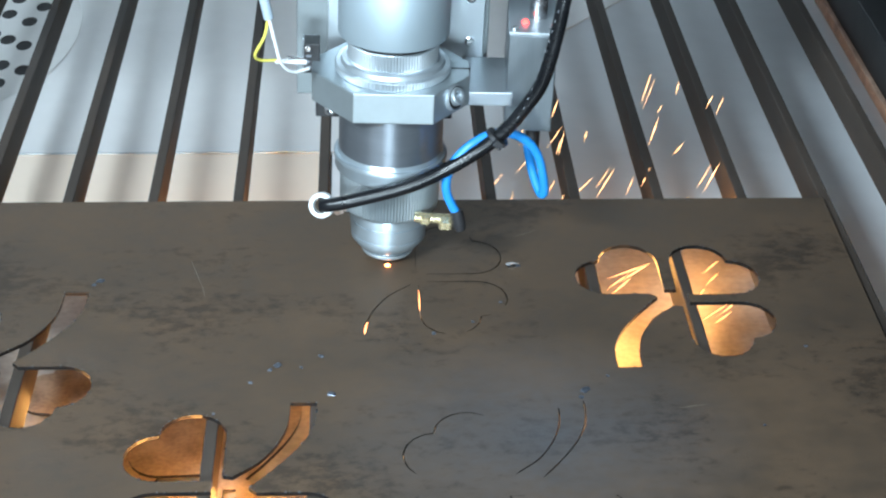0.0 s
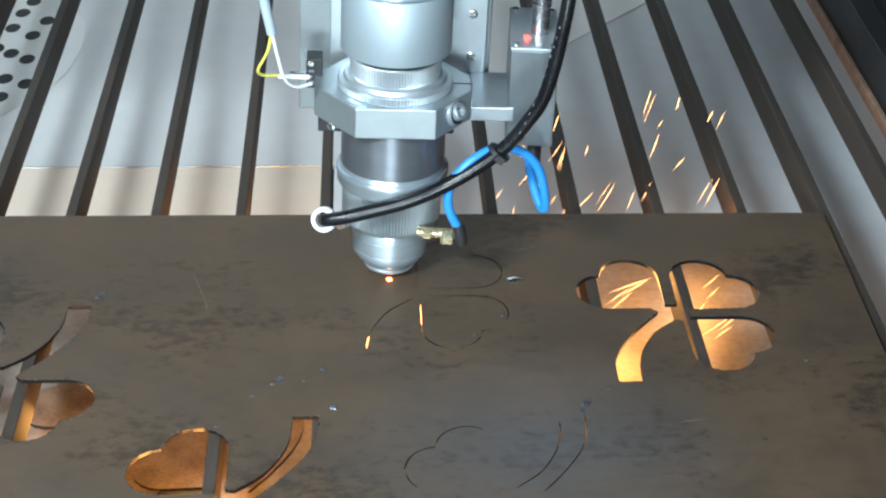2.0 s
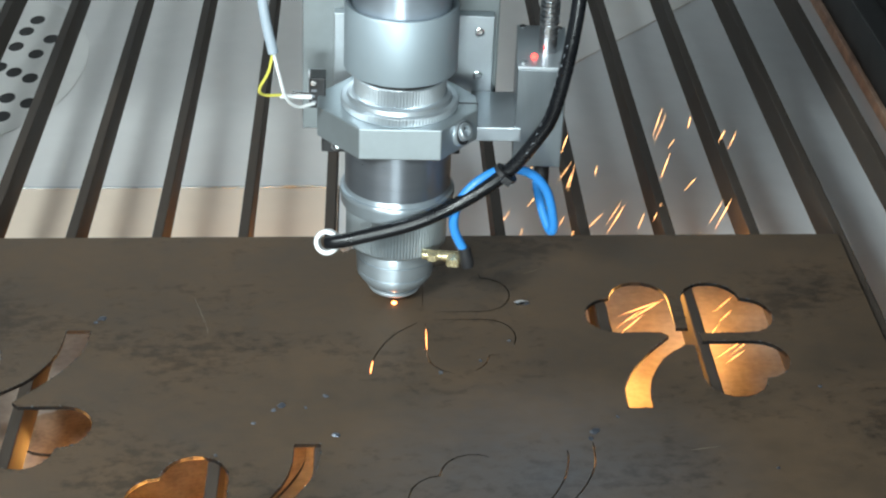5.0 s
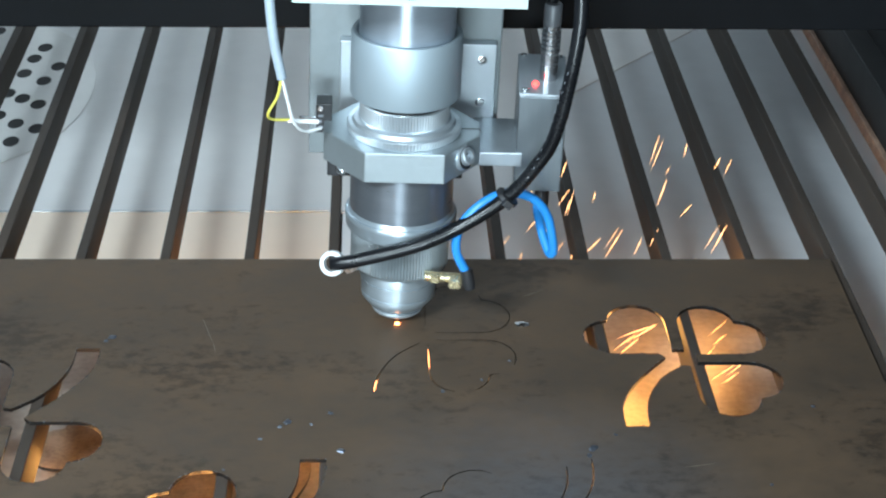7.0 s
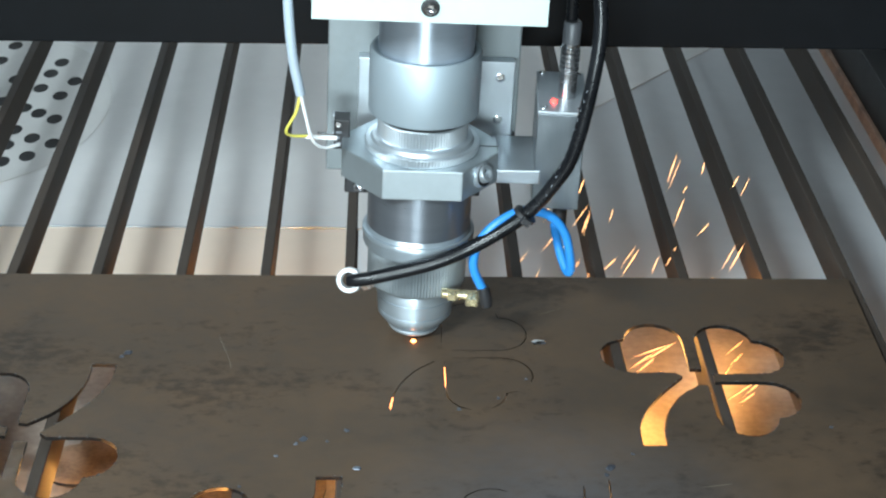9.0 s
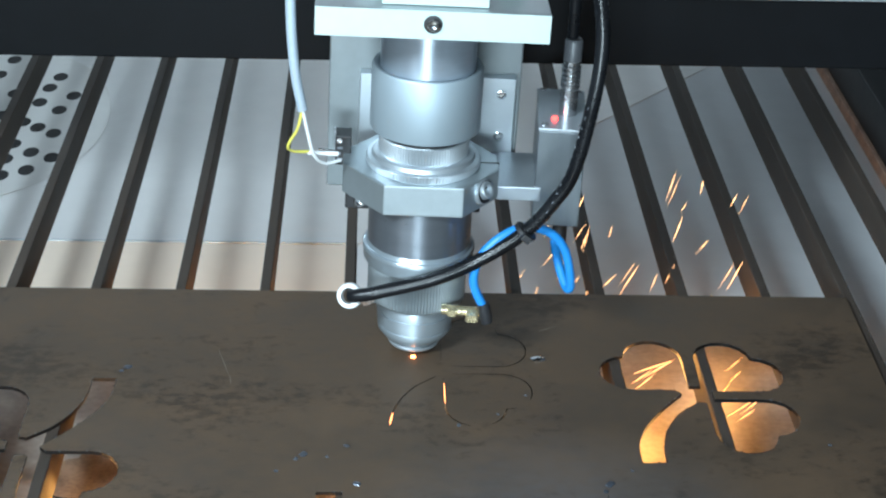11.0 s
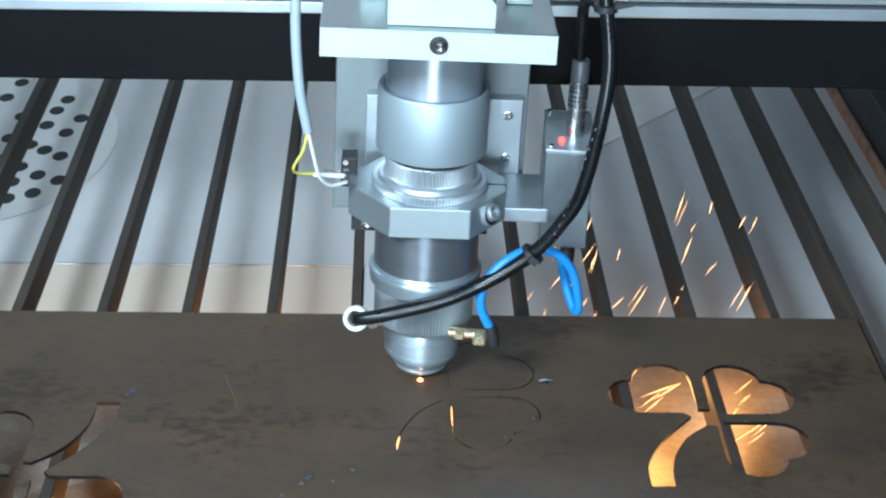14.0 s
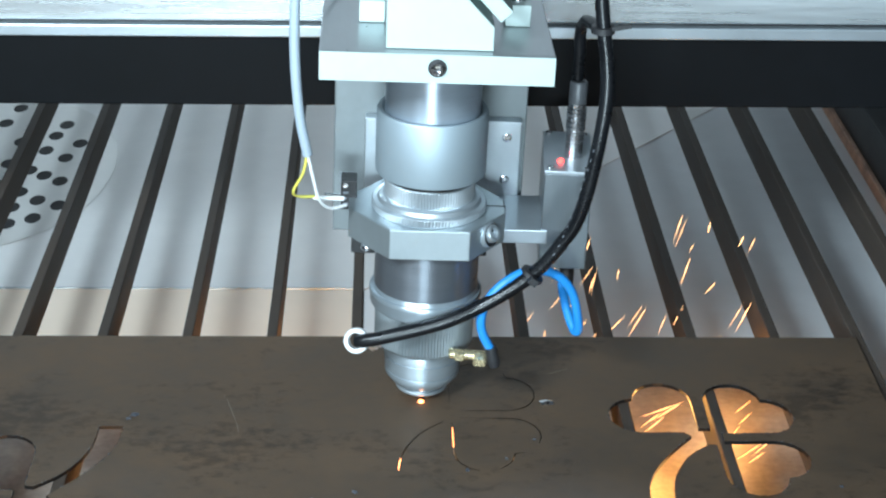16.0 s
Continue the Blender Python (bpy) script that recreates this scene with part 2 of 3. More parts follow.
def smooth_line(points, steps=8):
    """A Catmull-Rom line through the points."""
    pts = [Vector(p) for p in points]
    pts = [pts[0] * 2 - pts[1]] + pts + [pts[-1] * 2 - pts[-2]]
    line = []
    for p0, p1, p2, p3 in zip(pts, pts[1:], pts[2:], pts[3:]):
        for s in range(steps):
            t = s / steps
            line.append(0.5 * (2 * p1 + (p2 - p0) * t + (2 * p0 - 5 * p1 + 4 * p2 - p3) * t * t + (3 * p1 - p0 - 3 * p2 + p3) * t ** 3))
    line.append(pts[-2])
    return line


def tube(points, radius, n=14, steps=8):
    """A round hose along a smooth line, with closed ends."""
    line = smooth_line(points, steps)
    bm = bmesh.new()
    rings = []
    side = None
    for i, p in enumerate(line):
        d = (line[min(i + 1, len(line) - 1)] - line[max(i - 1, 0)]).normalized()
        side = d.orthogonal() if side is None else side - d * side.dot(d)
        side.normalize()
        up = d.cross(side)
        rings.append([bm.verts.new(p + radius * (math.cos(2 * math.pi * k / n) * side + math.sin(2 * math.pi * k / n) * up)) for k in range(n)])
    for a, b in zip(rings, rings[1:]):
        for k in range(n):
            bm.faces.new((a[k], a[(k + 1) % n], b[(k + 1) % n], b[k]))
    bm.faces.new(rings[0][::-1])
    bm.faces.new(rings[-1])
    return bm


def moved(bm, m):
    bmesh.ops.transform(bm, matrix=m, verts=bm.verts[:])
    return bm


def joined(*parts):
    out = bmesh.new()
    for bm in parts:
        me = bpy.data.meshes.new("tmp")
        bm.to_mesh(me)
        bm.free()
        out.from_mesh(me)
        bpy.data.meshes.remove(me)
    return out


def screw(r, h):
    """A socket-head screw standing along z."""
    return lathe([(r, 0), (r, h * 0.85), (r * 0.88, h), (r * 0.55, h), (r * 0.5, h * 0.45), (0.00001, h * 0.4)], 20)


# ---- cutting bed: tray, slats, cabin ----
TRAY = -0.055


def flat_sheet(points, z, thick=0.0015, holes=()):
    """A sheet over a plan outline, pierced by round holes (x, y, radius)."""
    bm = bmesh.new()
    loops = [points] + [[(hx + r * math.cos(2 * math.pi * k / 20), hy + r * math.sin(2 * math.pi * k / 20)) for k in range(20)] for hx, hy, r in holes]
    return pierced(bm, loops, z - thick, z)


def pierced(bm, loops, z0, z1):
    edges = []
    for loop in loops:
        vs = [bm.verts.new((x, y, z1)) for x, y in loop]
        edges += [bm.edges.new((a, b)) for a, b in zip(vs, vs[1:] + vs[:1])]
    bmesh.ops.triangle_fill(bm, use_beauty=True, use_dissolve=False, edges=edges)
    for f in bm.faces:
        if f.normal.z < 0:
            f.normal_flip()
    top = bm.faces[:]
    rim = [e for e in bm.edges if len(e.link_faces) == 1]
    low = {}
    for e in rim:
        for v in e.verts:
            if v not in low:
                low[v] = bm.verts.new((v.co.x, v.co.y, z0))
    for e in rim:
        a, b = e.verts
        loop = e.link_faces[0]
        order = [l.vert for l in loop.loops]
        if order[(order.index(a) + 1) % len(order)] != b:
            a, b = b, a
        bm.faces.new((b, a, low[a], low[b])).material_index = 1
    for f in top:
        vs = []
        for v in f.verts:
            if v not in low:
                low[v] = bm.verts.new((v.co.x, v.co.y, z0))
            vs.append(low[v])
        bm.faces.new(vs[::-1])
    return bm


HOLES = [(-0.095, 0.462), (-0.100, 0.438), (-0.078, 0.422), (-0.103, 0.407), (-0.085, 0.392), (-0.109, 0.367), (-0.096, 0.357), (-0.082, 0.346), (-0.109, 0.325), (-0.093, 0.310),
         (-0.076, 0.301), (-0.110, 0.297), (-0.091, 0.278), (-0.108, 0.268), (-0.140, 0.499), (-0.146, 0.465), (-0.125, 0.340), (-0.128, 0.380), (-0.126, 0.425), (-0.065, 0.365), (-0.14, 0.31)]
FX, FY = 0.156, 0.165
tray = thing("waste_tray", "grey zinc sheet waste tray of folded panels below the slats", "tray", kind="structure")
part("back_panel", flat_sheet([(-0.75, FY), (FX, FY), (0.62, 0.70), (0.62, 0.9), (-0.75, 0.9)], TRAY), M_TRAY, tray)
part("side_panel", flat_sheet([(FX, -0.75), (0.70, -0.75), (0.70, 0.70), (0.62, 0.70), (FX, FY)], TRAY - 0.001), M_TRAY_GREY, tray, "duller grey zinc panel with a diagonal fold")
# the warm light this folded face reflects is painted into its peach colour
part("front_panel", flat_sheet([(-0.75, -0.75), (FX - 0.001, -0.75), (FX - 0.001, FY - 0.0012), (-0.75, FY - 0.0012)], TRAY + 0.0005), M_TRAY_WARM_LIT, tray, "zinc panel in front of the fold, warm reflected light in its colour")
# shade below the sheet is put into this panel's darker colour
part("shaded_panel", flat_sheet([(-0.75, -0.75), (0.436, -0.75), (0.436, 0.084), (-0.75, 0.084)], TRAY + 0.0022), M_TRAY_SHADED, tray, "zinc panel under the sheet, darkened to paint the shade there")
part("fold_edge", box(-0.75, FX, FY - 0.0008, FY + 0.0008, TRAY, TRAY + 0.0013, 0.0004), M_ALU, tray, "bright bent edge of the sheet")
disc = bmesh.new()
disc_loops = [[(-0.140 + 0.097 * math.cos(2 * math.pi * k / 64), 0.372 + 0.150 * math.sin(2 * math.pi * k / 64)) for k in range(64)]]
disc_loops += [[(hx + 0.0060 * math.cos(2 * math.pi * k / 18), hy + 0.0092 * math.sin(2 * math.pi * k / 18)) for k in range(18)] for hx, hy in HOLES]
vent = part("vent_plate", pierced(disc, disc_loops, TRAY + 0.00045, TRAY + 0.0006), material("pale_vent_steel", (0.74, 0.73, 0.71), 0.36, 0.9, 0.05, 20.0), tray, "round perforated vent plate")
# flat black disc, so that the vent holes look deep and shaded
part("vent_shade", moved(lathe([(0.088, TRAY + 0.0001), (0.088, TRAY + 0.0004)], 48), pose(-0.140, 0.372, 0) @ Matrix.Diagonal((1, 1.6, 1, 1))), M_HOLE_SHADE, tray, "black disc painting the shade below the holes")

for k in range(-6, 13):
    x = (k - 2) * 0.05
    slat = part("slat", box(x, x + 0.0062, -0.70, 0.80, -0.024, -0.0022, 0.0007), M_SLAT, None)
    tagged(slat, "dark steel support slat with a worn edge", "slat", "support slats", "structure")

wall_r = thing("wall_right", "black painted cabin wall beside the bed", "wall", kind="structure")
part("panel", box(0.575, 0.60, -0.9, 0.9, -0.08, 0.5, 0.002), M_WALL, wall_r)
part("ledge", box(0.555, 0.575, -0.9, 0.9, -0.08, -0.012, 0.001), M_WALL, wall_r)
part("rusty_strip", box(0.5505, 0.5548, -0.9, 0.9, -0.056, -0.046, 0.001), M_RUST, wall_r, "rusty edge strip along the tray")
# out of view; pale so that the metal tray mirrors something bright
wall_b = part("wall_back", box(-0.8, 0.6, 0.9, 0.93, -0.08, 0.75, 0.002), M_WALL_REFLECTOR, None)
tagged(wall_b, "unseen rear wall, made pale grey to brighten the tray's reflection", "wall", kind="structure")
wall_l = part("wall_left", box(-0.83, -0.8, -0.9, 0.93, -0.08, 0.5, 0.002), M_WALL, None)
tagged(wall_l, "black painted left cabin wall", "wall", kind="structure")

wall_f = part("wall_front", box(-0.8, 0.6, -0.80, -0.775, -0.08, 0.04, 0.002), M_WALL, None)
tagged(wall_f, "low black front wall of the cutting cabin", "wall", kind="structure")
room_floor = part("floor", box(-3.0, 3.0, -3.0, 3.0, -0.90, -0.85, 0), material("concrete", (0.30, 0.30, 0.29), 0.7, 0.0, 0.15, 3.0, 0.2, 60), None)
tagged(room_floor, "grey concrete workshop floor", "floor", kind="structure")
base = part("machine_base", box(-0.82, 0.595, -0.80, 0.925, -0.85, -0.085, 0.004), M_WALL, None)
tagged(base, "black sheet-metal machine base below the tray", "machine base", kind="structure")

# ---- sheet with cut-out clovers ----
def heart(tip, su, sv, c=0.0312, r=0.0162, n=9, ky=1.10):
    """One clover leaf: two straight sides from its tip and two round lobes; su and sv are the signs of its sides along x and y."""
    pts = []
    m = (c + r) / 2
    notch = m + math.sqrt(max(0, r * r - (c - r) ** 2 / 2) / 2)
    a1 = math.atan2(notch - r, notch - c)
    for k in range(n + 1):
        a = -math.pi / 2 + (a1 + math.pi / 2) * k / n
        pts.append((c + r * math.cos(a), r + r * math.sin(a)))
    pts += [(y, x) for x, y in pts[-2::-1]]
    return [(tip[0] + su * x, tip[1] + sv * y * ky) for x, y in pts]


def clover():
    """Outline of one clover about its centre, with its stem to the lower left."""
    a = heart((-0.0035, 0.0045), -1, 1)
    b = heart((0.0035, 0.0035), 1, 1)[::-1]
    c = heart((0.0040, -0.0045), 1, -1)
    left = [(p.x, p.y) for p in smooth_line([(-0.0385, -0.0655, 0), (-0.0375, -0.048, 0), (-0.0315, -0.0315, 0), (-0.020, -0.0135, 0), (-0.0085, 0.0008, 0)], 5)]
    right = [(p.x, p.y) for p in smooth_line([(-0.0005, -0.0075, 0), (-0.0130, -0.0195, 0), (-0.0215, -0.0355, 0), (-0.0250, -0.050, 0), (-0.0255, -0.0655, 0)], 5)]
    out = left + [(-0.012, 0.0045)] + a + [(-0.0035, 0.0085), (0.0030, 0.0085)] + b + [(0.0085, 0.0035), (0.0085, -0.0045)] + c
    return out + [(0.0040, -0.0085)] + right


def placed(points, cx, cy, turned):
    s = -1 if turned else 1
    return [(cx + s * x, cy + s * y) for x, y in points]


def slit(points, w=0.00034):
    """A narrow kerf along an open line, tapered at its ends."""
    pts = [Vector((x, y)) for x, y in points]
    a, b = [], []
    for i, p in enumerate(pts):
        d = (pts[min(i + 1, len(pts) - 1)] - pts[max(i - 1, 0)]).normalized()
        nrm = Vector((-d.y, d.x)) * w
        if i == 0 or i == len(pts) - 1:
            nrm *= 0.3
        a.append(tuple(p + nrm))
        b.append(tuple(p - nrm))
    return a + b[::-1]


shape = clover()
loops = [[(-0.60, -0.60), (0.4438, -0.60), (0.4505, -0.003), (-0.60, 0.0)]]
for cx, cy, turned in ((0.3435, -0.1135, False), (0.115, -0.272, True), (-0.009, -0.168, True)):
    loops.append(placed(shape, cx, cy, turned))
COUNT = len(shape)
for cx, cy, turned, spans in ((0.246, -0.273, True, ((0, 19), (24, 36), (41, 60), (66, 80), (84, COUNT - 2))), (0.2025, -0.090, False, ((42, 50), (51, 63), (63, 71), (72, 77), (78, 84), (84, 102)))):
    ring = placed(shape, cx, cy, turned)
    for i, j in spans:
        loops.append(slit(ring[i:min(j, COUNT - 1)]))
M_BURNT = material("burnt_cut_edge", (0.016, 0.013, 0.012), 0.4, 0.5, 0.5, 500.0)
sheet = part("steel_sheet", pierced(bmesh.new(), loops, -0.0020, 0.0), M_PLATE, None)
sheet.data.materials.append(M_BURNT)
tagged(sheet, "brown mill-scaled steel sheet with clover cut-outs, lying on the slats", "metal sheet")

# emissive strips drawn as spark light shining up through the newest cuts
ring = placed(shape, 0.2025, -0.090, False)
for cut in ([(0.2065, -0.1035), (0.2065, -0.1120), (0.2065, -0.1215)], ring[97:102]):
    kerf_light = part("kerf_light_strip", prism(slit(cut, 0.00017), -0.0017, -0.0002, 0), M_ORANGE_GLOW, None)
    tagged(kerf_light, "thin emissive strip standing in for spark light through a fresh cut", "hot cut", "glowing cuts")

# clovers that have dropped out of the sheet
M_BLANK = material("dropped_steel", (0.30, 0.225, 0.165), 0.45, 0.4, 0.25, 60.0, 0.2, 500, (1, 1, 1), 0.1, (0.18, 0.13, 0.095))
for cx, cy, turn, flipped in ((0.108, -0.203, 3, True), (0.040, -0.152, -4, False)):
    blank = part("clover_blank", pierced(bmesh.new(), [placed(shape, 0, 0, flipped)], 0.0, 0.002), M_BLANK, None, "", False, pose(cx, cy, TRAY + 0.0045, 2.0, 0, turn))
    blank.data.materials.append(M_BURNT)
    tagged(blank, "cut-out brown steel clover lying on the waste tray", "clover cut-out", "dropped clovers")

# ---- gantry beam ----
beam = thing("gantry_beam", "black gantry beam with a bright aluminium rail", "gantry")
BY = 0.056
part("beam_body", box(-0.8, 0.575, BY, BY + 0.09, 0.123, 0.166, 0.0012), M_BEAM, beam)
part("lower_lip", box(-0.8, 0.575, BY - 0.004, BY + 0.06, 0.1665, 0.1735, 0.0008), M_ALU, beam, "thin bright lip")
part("rail", joined(box(-0.8, 0.575, BY - 0.002, BY + 0.05, 0.1755, 0.1912, 0.0015), box(-0.8, 0.575, BY - 0.0005, BY + 0.05, 0.1915, 0.1938, 0.0006), box(-0.8, 0.575, BY - 0.002, BY + 0.05, 0.1941, 0.1985, 0.001)), M_RAIL, beam, "bright aluminium linear rail")
part("rail_groove", box(-0.8, 0.575, BY + 0.002, BY + 0.05, 0.1736, 0.1754, 0), M_BLACK_PLASTIC, beam)
part("top_strip", box(-0.8, 0.575, BY + 0.006, BY + 0.06, 0.1987, 0.2035, 0.0008), M_BEAM, beam)

# ---- cutting head, leaning slightly ----
CARRIED = pose(0.0115, 0.0210, -0.0050)  # where the gantry carries the head and its hoses
HEAD = CARRIED @ pose(0.1785, -0.085, 0, 0, 1.5, 0)
head = thing("laser_head", "silver laser cutting head of turned and knurled rings above the sheet", "laser head", HEAD)
part("nozzle", lathe([(0.0030, 0.0062), (0.0075, 0.0064), (0.0118, 0.0074), (0.0126, 0.0082), (0.0126, 0.0090)], 64), M_COPPER, head, "copper nozzle ring", True)
part("nozzle_rim", lathe([(0.0124, 0.0088), (0.0139, 0.0090), (0.0142, 0.0094), (0.0142, 0.0104), (0.0138, 0.0108), (0.0124, 0.0110), (0.0122, 0.0136)], 64), M_ALU, head, "bright nozzle rim", True)
part("nozzle_cone", lathe([(0.0105, 0.0132), (0.0160, 0.0134), (0.0166, 0.0138), (0.0204, 0.0188), (0.0206, 0.0206), (0.0206, 0.0214), (0.0201, 0.0216), (0.0201, 0.0220), (0.0207, 0.0222), (0.0212, 0.0300), (0.0206, 0.0302), (0.0206, 0.0310), (0.0216, 0.0312), (0.0220, 0.0375), (0.0214, 0.0385)], 96), M_TURNED, head, "stepped aluminium cone", True)
part("focus_ring", lathe([(0.0235, 0.0372), (0.0262, 0.0390), (0.0270, 0.0405), (0.0270, 0.0615), (0.0262, 0.0630)], 200, 0.0006, (2, 3)), M_ALU_MATT, head, "finely knurled focus ring")
part("flange", lathe([(0.0262, 0.0612), (0.0292, 0.0618), (0.0300, 0.0632), (0.0301, 0.0680), (0.0305, 0.0686), (0.0305, 0.0708), (0.0301, 0.0714), (0.0288, 0.0716), (0.0284, 0.0728), (0.0279, 0.0740)], 180, 0.0003, (1, 2)), M_TURNED, head, "", True)
part("lens_tube", lathe([(0.0280, 0.0700), (0.0280, 0.1040)], 72), M_LENS_TUBE, head, "darker polished lens tube", True)
CLAMP = [(-0.0208, -0.033), (0.0208, -0.033), (0.0405, -0.0075), (0.0405, 0.0100), (0.022, 0.036), (-0.022, 0.036), (-0.0425, 0.0100), (-0.0425, -0.0060)]
part("clamp", prism(CLAMP, 0.1020, 0.119, 0.0006), M_CLAMP, head, "eight-sided aluminium clamp")
part("clamp_slot", box(0.0308, 0.0408, 0.0002, 0.0009, 0.1018, 0.1193, 0), M_BLACK_PLASTIC, head, "narrow slot")
part("lock_ring", lathe([(0.0300, 0.1190), (0.0306, 0.1196), (0.0306, 0.1226), (0.0300, 0.1232), (0.0276, 0.1236), (0.0268, 0.1256), (0.0250, 0.1264)], 220, 0.0005, (1, 2)), M_ALU, head, "knurled lock ring")
part("collar", lathe([(0.0236, 0.1258), (0.0240, 0.1264), (0.0240, 0.1352), (0.0232, 0.1360)], 190, 0.0005, (1, 2)), M_ALU, head, "knurled collar")
# black neck carries the shade of the gap under the sleeve
part("gap_shade_ring", lathe([(0.0226, 0.1355), (0.0226, 0.143)], 48), M_BLACK_PLASTIC, head)
part("sleeve", lathe([(0.0240, 0.1400), (0.0289, 0.1402), (0.0292, 0.1408), (0.0292, 0.1735), (0.0284, 0.1750), (0.0268, 0.1750), (0.0256, 0.1738)], 84), M_SATIN, head, "wide satin sleeve", True)
part("upper_tube", lathe([(0.0250, 0.1720), (0.0250, 0.2100)], 72), M_TURNED_DARK, head, "polished upper tube", True)
part("screw_seat", lathe([(0.0070, -0.004), (0.0070, 0.0006), (0.0062, 0.0012)], 28), M_ALU, head, "rounded screw seat", True, pose(0.0318, -0.0196, 0.1116, 80, 0, 52))
# recess shade drawn as a flat black ring
part("screw_shade_ring", lathe([(0.0062, 0.0014), (0.0048, 0.0015)], 28), M_HOLE_SHADE, head, "black ring painting the recess shade round the screw", False, pose(0.0318, -0.0196, 0.1116, 80, 0, 52))
part("clamp_screw", screw(0.0048, 0.004), M_ALU, head, "bright socket screw", True, pose(0.0316, -0.0198, 0.1120, 62, 0, 52))

carriage = thing("carriage", "aluminium carriage plates with a mirror block, bolted to the gantry rail", "carriage", HEAD)
part("top_plate", box(-0.058, 0.056, -0.055, 0.118, 0.2085, 0.2235, 0.0007), M_TOP, carriage, "thick milled top plate")
# paler skin on the front only: the frontal light is painted in
part("plate_face", box(-0.0578, 0.0558, -0.0556, -0.0549, 0.2088, 0.2232, 0), M_WHITE, carriage, "front face of the top plate, its bright lighting put into the colour")
# flat black ring in place of a counterbore's shade
part("bolt_shade_ring", lathe([(0.0046, 0.0004), (0.0030, 0.0006)], 28), M_HOLE_SHADE, carriage, "black ring painting the shade of a counterbore", False, pose(-0.001, -0.0556, 0.2165, 90, 0, 0))
part("plate_bolt", screw(0.0034, 0.0024), M_CHROME, carriage, "bright socket bolt", True, pose(-0.001, -0.0556, 0.2165, 90, 0, 0))
part("back_plate", box(-0.052, 0.054, 0.052, 0.064, 0.078, 0.208, 0.0008), M_BACK, carriage, "duller grey back plate")
side = part("bracket_plate", box(-0.035, 0.051, 0.044, 0.0518, 0.100, 0.150, 0.0006), M_ALU, carriage, "pale bracket plate with bolt holes")
for bx, bz in ((0.043, 0.141), (0.043, 0.116)):
    part("bolt", screw(0.0026, 0.0012), M_CHROME, side, "", True, pose(bx, 0.0440, bz, 90, 0, 0))

# mirror block with its sloping cut
bm = bmesh.new()
prof = [(-0.026, 0), (0.026, 0), (0.026, 0.012), (-0.018, 0.058), (-0.026, 0.058)]
vs = [bm.verts.new((x, -0.050, 0.2237 + z)) for x, z in prof]
f = bm.faces.new(vs)
out = bmesh.ops.extrude_face_region(bm, geom=[f])
bmesh.ops.translate(bm, vec=(0, 0.05, 0), verts=[v for v in out["geom"] if isinstance(v, bmesh.types.BMVert)])
bmesh.ops.recalc_face_normals(bm, faces=bm.faces[:])
bmesh.ops.bevel(bm, geom=bm.edges[:], offset=0.0006, segments=2, profile=0.5, affect="EDGES")
part("mirror_block", bm, M_WHITE, carriage, "white mirror block with a sloping face")
bar = box(-0.032, 0.032, -0.050, 0.0, 0.0, 0.008, 0.0006)
part("mirror_plate", bar, M_WHITE, carriage, "sloping mirror plate over a dark gap", False, pose(0.0068, 0, 0.2613, 0, 46.3, 0))
for px in (-0.033, 0.040):
    post = part("post", box(px - 0.0065, px + 0.0065, -0.012, 0.004, 0.2237, 0.2350, 0.0005), M_WHITE, carriage)
    part("post_screw", screw(0.0042, 0.006), M_CHROME, post, "", True, pose(px, -0.004, 0.2350))
part("arm", box(0.040, 0.0640, -0.002, 0.044, 0.0985, 0.1065, 0.0006), M_ALU, carriage, "short side arm")
rear = part("rear_block", box(-0.041, 0.0345, 0.030, 0.0515, 0.0745, 0.0865, 0.0008), M_BLACK_PLASTIC, carriage, "black block behind the tube")
for bx in (-0.033, 0.0285):
    part("block_screw", screw(0.0034, 0.004), M_CHROME, rear, "bright socket screw", True, pose(bx, 0.030, 0.0805, 90, 0, 0))

# ---- sensor ----
sensor = thing("height_sensor", "brushed aluminium sensor box with a round plug and red lamp", "sensor", HEAD @ pose(0.0605, 0, 0, 0, 0, -3.7))
part("case", box(0, 0.0255, -0.001, 0.055, 0.084, 0.1395, 0.0006), M_BRUSHED, sensor)
part("lid", box(-0.0003, 0.0258, -0.0013, 0.0553, 0.1396, 0.1412, 0.0004), M_ALU, sensor)
for px, py in ((0.0030, 0.0030), (0.0225, 0.0030), (0.0030, 0.0515), (0.0225, 0.0515)):
    part("lid_screw", screw(0.0018, 0.0011), M_CHROME, sensor, "", True, pose(px, py, 0.1412))
part("lamp", lathe([(0.0017, 0), (0.0017, 0.001), (0.0009, 0.0017)], 16), M_RED, sensor, "glowing red lamp", True, pose(0.0085, 0.012, 0.1412))
plug = [(0.0048, 0), (0.0048, 0.0150), (0.0044, 0.0155)]
for i in range(5):
    plug += [(0.0052, 0.016 + i * 0.0026), (0.0052, 0.0176 + i * 0.0026), (0.0044, 0.0179 + i * 0.0026)]
plug += [(0.0047, 0.0295), (0.0047, 0.0310)]
plug = part("plug", lathe(plug, 32), M_STEEL, sensor, "ribbed chrome plug", True, pose(0.0155, 0.021, 0.1412))
part("plug_cap", lathe([(0.0048, 0.0310), (0.0048, 0.0420), (0.0040, 0.0432)], 28), M_CAP, plug, "dark grey plug cap", True)
part("cable_gland", lathe([(0.0040, 0.064), (0.0040, 0.0842)], 24), M_BLACK_PLASTIC, sensor, "black cable gland", True, pose(0.0165, 0.010, 0))

# ---- hoses and wires ----
def hose(name, pts, r, mat, label, category):
    ob = part(name, tube(pts, r), mat, None, "", True, CARRIED)
    return tagged(ob, label, category)


